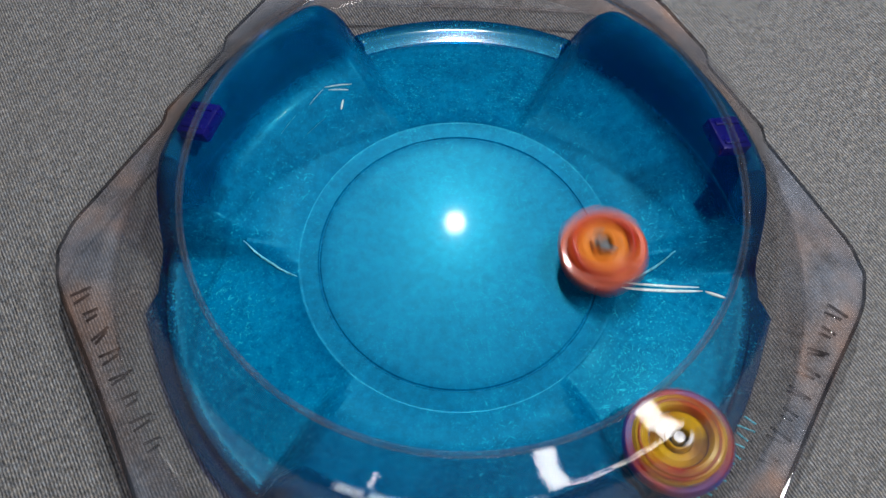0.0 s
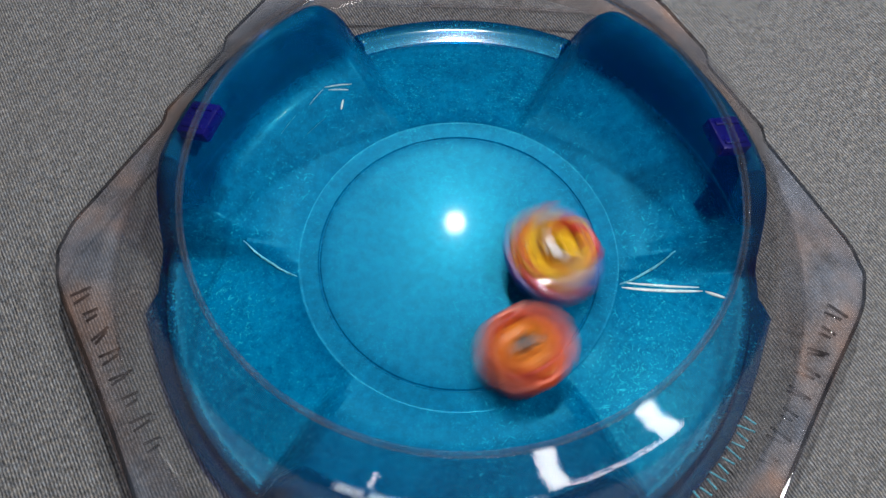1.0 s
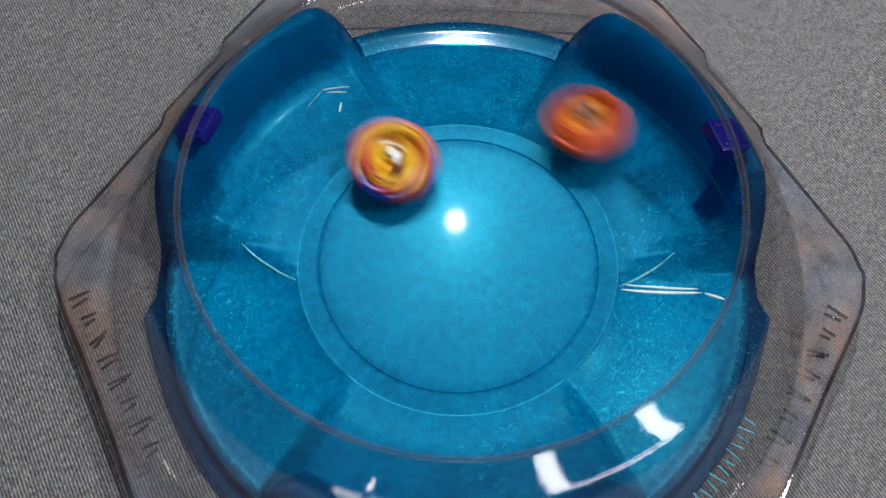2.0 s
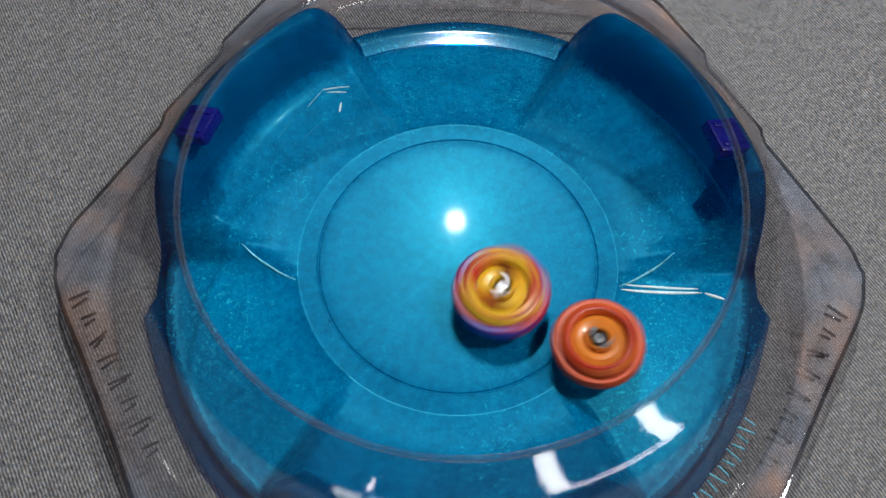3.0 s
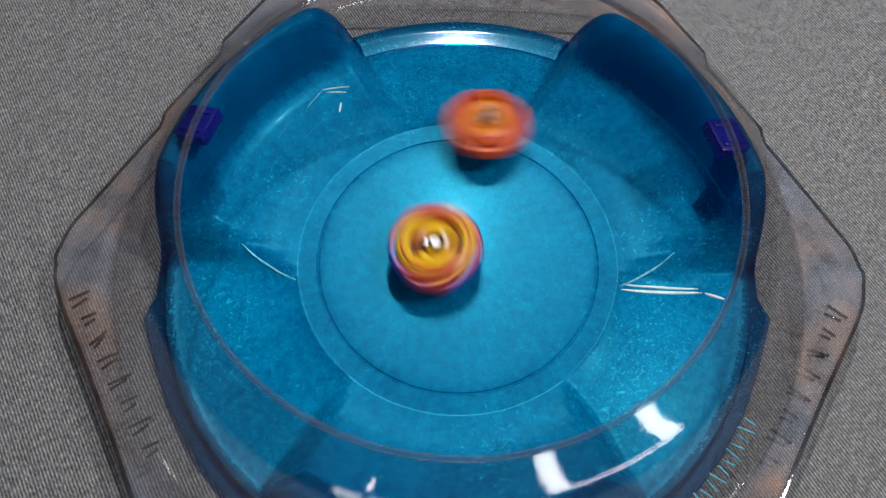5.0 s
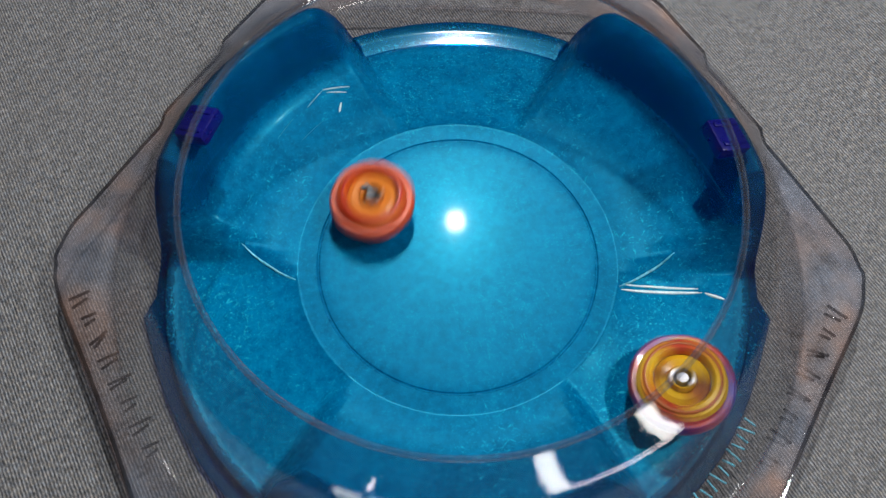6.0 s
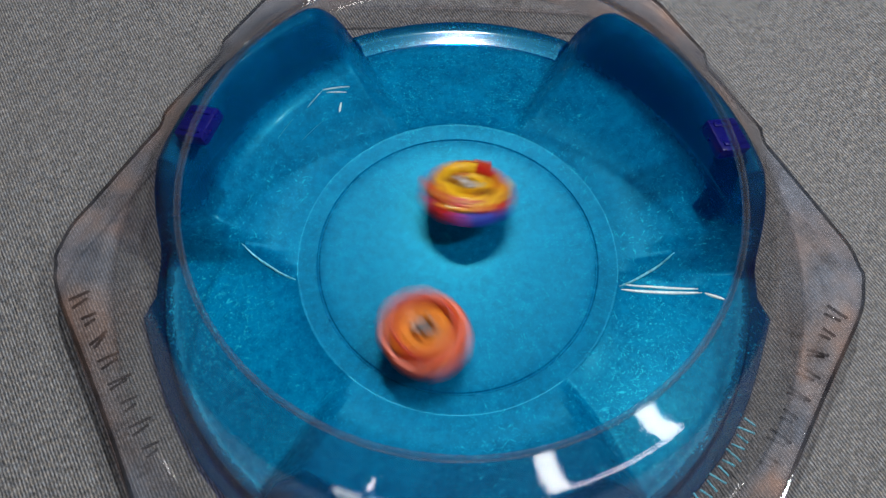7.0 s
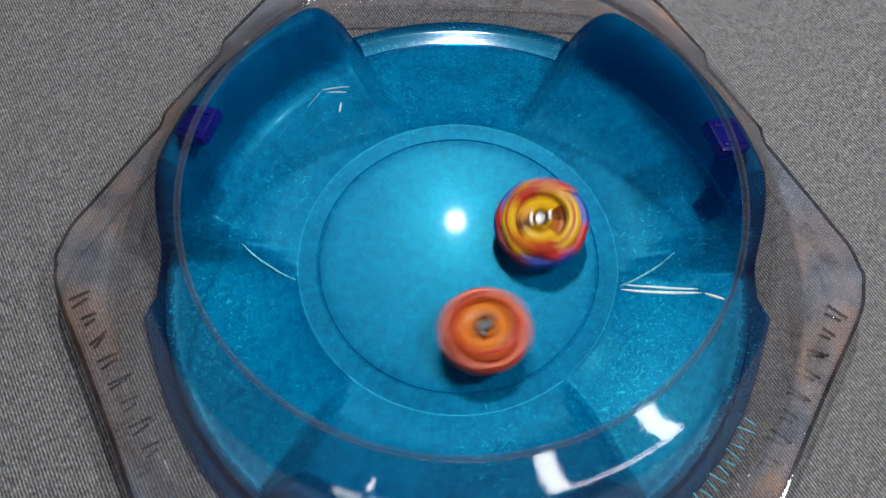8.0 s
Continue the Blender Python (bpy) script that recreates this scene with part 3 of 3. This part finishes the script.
def support(x, y):
    """Height of the dish under a top."""
    r = math.hypot(x, y)
    d = (math.degrees(math.atan2(y, x)) - POCKETS + 60) % 120 - 60
    w = min(1.0, max(0.0, (abs(d) - 18) / 10))
    w = w * w * (3 - 2 * w)
    bottom = 0.0204 + 0.25 * min(r, 0.08) ** 2
    wide = bottom + max(0.0, r - 0.0913) * 0.30
    flat = bottom + max(0.0, r - 0.135) ** 2 * 14
    return flat + (wide - flat) * w + 0.0006


def glide(points, s):
    """Catmull-Rom through points at whole numbers s."""
    i = min(int(s), len(points) - 2)
    u = s - i
    p = [Vector(points[max(0, min(len(points) - 1, i + k))]) for k in (-1, 0, 1, 2)]
    return 0.5 * (2 * p[1] + (p[2] - p[0]) * u + (2 * p[0] - 5 * p[1] + 4 * p[2] - p[3]) * u * u + (3 * p[1] - p[0] - 3 * p[2] + p[3]) * u ** 3)


def top_rows(path, leans, turn, first, slows=False):
    """Rows for each thirtieth of a second. path: millimetres every tenth of a second; leans: (seconds, lean to +x, lean to +y) in degrees."""
    rows = []
    for k in range(241):
        t = k / 30
        x, y = glide(path, t * 10) / 1000
        i = max(j for j in range(len(leans) - 1) if leans[j][0] <= t)
        u = (t - leans[i][0]) / (leans[i + 1][0] - leans[i][0])
        u = u * u * (3 - 2 * u)
        ax, ay = (leans[i][c] + (leans[i + 1][c] - leans[i][c]) * u for c in (1, 2))
        lean = Euler((radians(-ay), radians(ax), 0)).to_matrix().to_4x4()
        first += turn if t < 6.0 else turn * max(0.36, 1 - (t - 6.0) * 0.6) if slows else turn
        rows.append((t, Matrix.Translation((x, y, support(x, y))) @ lean @ pose(0, 0, 0, 0, 0, first)))
    return rows


def motions():
    still = pose(0, 0, 0)
    before = pose(0.0006, 0.0016, 0, 0, 0, -0.25)
    walk(STADIUM, [(0, before), (1.3, before), (1.4, pose(0.0002, 0.001, 0.0004, 0, 0, 0.1)), (1.5, pose(0.0016, -0.0012, 0.0012, 0, 0, 0.5)),
                   (1.6, pose(0.0008, -0.0004, 0.0002, 0, 0, 0.1)), (1.7, still), (8.0, still)])
    orange = [(81.2, -3.4), (70.9, 44.4), (35.2, 97.1), (-20.1, 116.0), (-53.6, 103.8), (-75.2, 73.1), (-98.2, 4.9), (-87.8, -70.5), (-59.4, -90.4), (-19.6, -80.0), (35.9, -60.6), (67.1, -23.3), (60.6, 43.2), (-15.5, 74.2), (24.0, -6.7), (97.4, -56.5), (143.4, -85.5), (144.2, -63.6)]
    orange += [(132.4, -31.4), (119.5, 26.4), (79.0, 77.0), (24.1, 101.3), (-36.8, 87.9), (-79.8, 33.5), (-87.5, -25.1), (-49.3, -68.7), (10.6, -83.1), (76.6, -71.0)]
    orange += [(112.1, -52.8), (94.1, -54.1), (73.5, -56.6), (69.4, -54.2), (67.0, -24.7), (40.6, 7.1), (-33.9, 19.5), (-79.2, 7.0), (-102.6, -15.2), (-130.0, -30.8), (-151.8, -45.4), (-146.5, -57.6), (-137.0, -64.8), (-124.6, -69.8), (-107.7, -69.4), (-86.0, -65.8), (-61.0, -56.0), (-16.0, -53.1), (33.0, -27.1), (66.5, -0.1)]
    orange += [(82.5, 30.5), (65.7, 64.2), (16.8, 80.7), (-39.3, 60.8), (-65.7, 9.0), (-50.9, -37.6), (-15.2, -43.6), (17.5, -33.9), (39.8, -4.0), (22.3, 31.4)]
    orange += [(-9.7, 46.4), (-34.8, 49.1), (-48.8, 29.0), (-43.3, 1.1), (-14.2, -23.2), (23.5, -23.1), (51.4, -5.4), (61.6, 25.0), (45.0, 47.9), (16.6, 51.0), (-17.6, 28.7), (-31.7, -12.7), (-18.6, -52.5), (15.1, -71.2), (46.3, -51.7), (56.3, -23.2), (33.6, 19.8), (-6.5, 29.5), (-47.8, 20.7), (-69.9, -10.6), (-53.5, -44.7), (-23.5, -58.1), (14.2, -50.4)]
    walk(ORANGE_TOP, top_rows(orange, [(0, -6, 2), (0.2, 0, -10), (0.5, 8, -6), (0.8, 4, 6), (1.1, -6, 3), (1.4, 4, -4), (1.6, -12, 5), (2.8, -6, 2), (3.3, -2, -3), (3.9, 8, 4), (4.4, 2, 3), (5.8, 2, -4), (6.4, -3, 3), (7.0, 2, 5), (7.5, 2, -6), (8.0, -2, 4)], -76, 10))
    yellow = [(107.9, -110.1), (103.9, -114.1), (105.1, -113.1), (108.2, -112.2), (103.7, -104.9), (99.8, -96.2), (94.5, -81.8), (86.5, -72.2), (79.6, -60.3), (68.9, -45.6), (53.5, -5.8), (28.3, 52.5), (-27.9, 93.5), (-81.6, 84.2), (-139.1, -41.7), (-107.0, -77.7), (-107.4, -13.1), (-113.9, 24.9)]
    yellow += [(-99.7, 55.2), (-72.3, 67.0), (-39.2, 57.0), (-12.9, 31.3), (6.2, 20.6), (17.4, 26.0), (28.5, 27.7), (36.3, 24.1), (42.5, 20.5), (43.7, 13.4)]
    yellow += [(40.4, 2.9), (32.4, -11.1), (23.1, -27.4), (9.7, -37.5), (-8.1, -41.4), (-20.2, -45.6), (-34.5, -40.3), (-37.8, -39.1), (-35.7, -39.0), (-28.9, -29.9), (-21.8, -20.7), (-11.9, -6.8), (-1.4, 11.7), (3.1, 25.6), (7.0, 39.1), (8.4, 45.0), (8.4, 43.5), (8.9, 35.8), (8.1, 22.7), (0.5, 28.8)]
    yellow += [(-9.7, 31.3), (-15.9, 20.4), (-12.6, -0.6), (2.7, -20.8), (20.5, -33.9), (37.8, -46.7), (54.7, -56.1), (71.1, -68.1), (84.6, -76.9), (96.7, -82.6)]
    yellow += [(106.1, -81.7), (114.3, -79.4), (115.3, -79.8), (117.0, -75.9), (117.7, -70.9), (115.1, -64.9), (110.4, -56.5), (106.6, -47.3), (97.5, -33.7), (88.1, -20.8), (69.1, 2.6), (37.2, 15.5), (4.7, 28.5), (-32.8, 24.2), (-60.3, 12.0), (-71.6, -3.5), (-61.6, -27.8), (-44.3, -39.1), (-20.2, -48.1), (6.1, -42.6), (29.4, -28.4), (43.7, -5.4), (49.5, 16.2)]
    walk(YELLOW_TOP, top_rows(yellow, [(0, -8, 6), (0.6, -8, 6), (1.0, -5, 3), (1.3, 6, -10), (1.4, 30, 6), (1.5, 10, 5), (1.8, 8, -5), (2.8, 0, -6), (3.2, 0, 6), (4.0, 0, 2), (4.6, 4, -4), (5.8, -10, 6), (6.4, -6, 8), (6.8, 4, 17), (7.0, 3, 20), (7.2, -4, 16), (7.4, -8, -6), (7.6, 2, -12), (7.8, 8, -12), (8.0, -10, -6)], -79, 40, True))

motions()
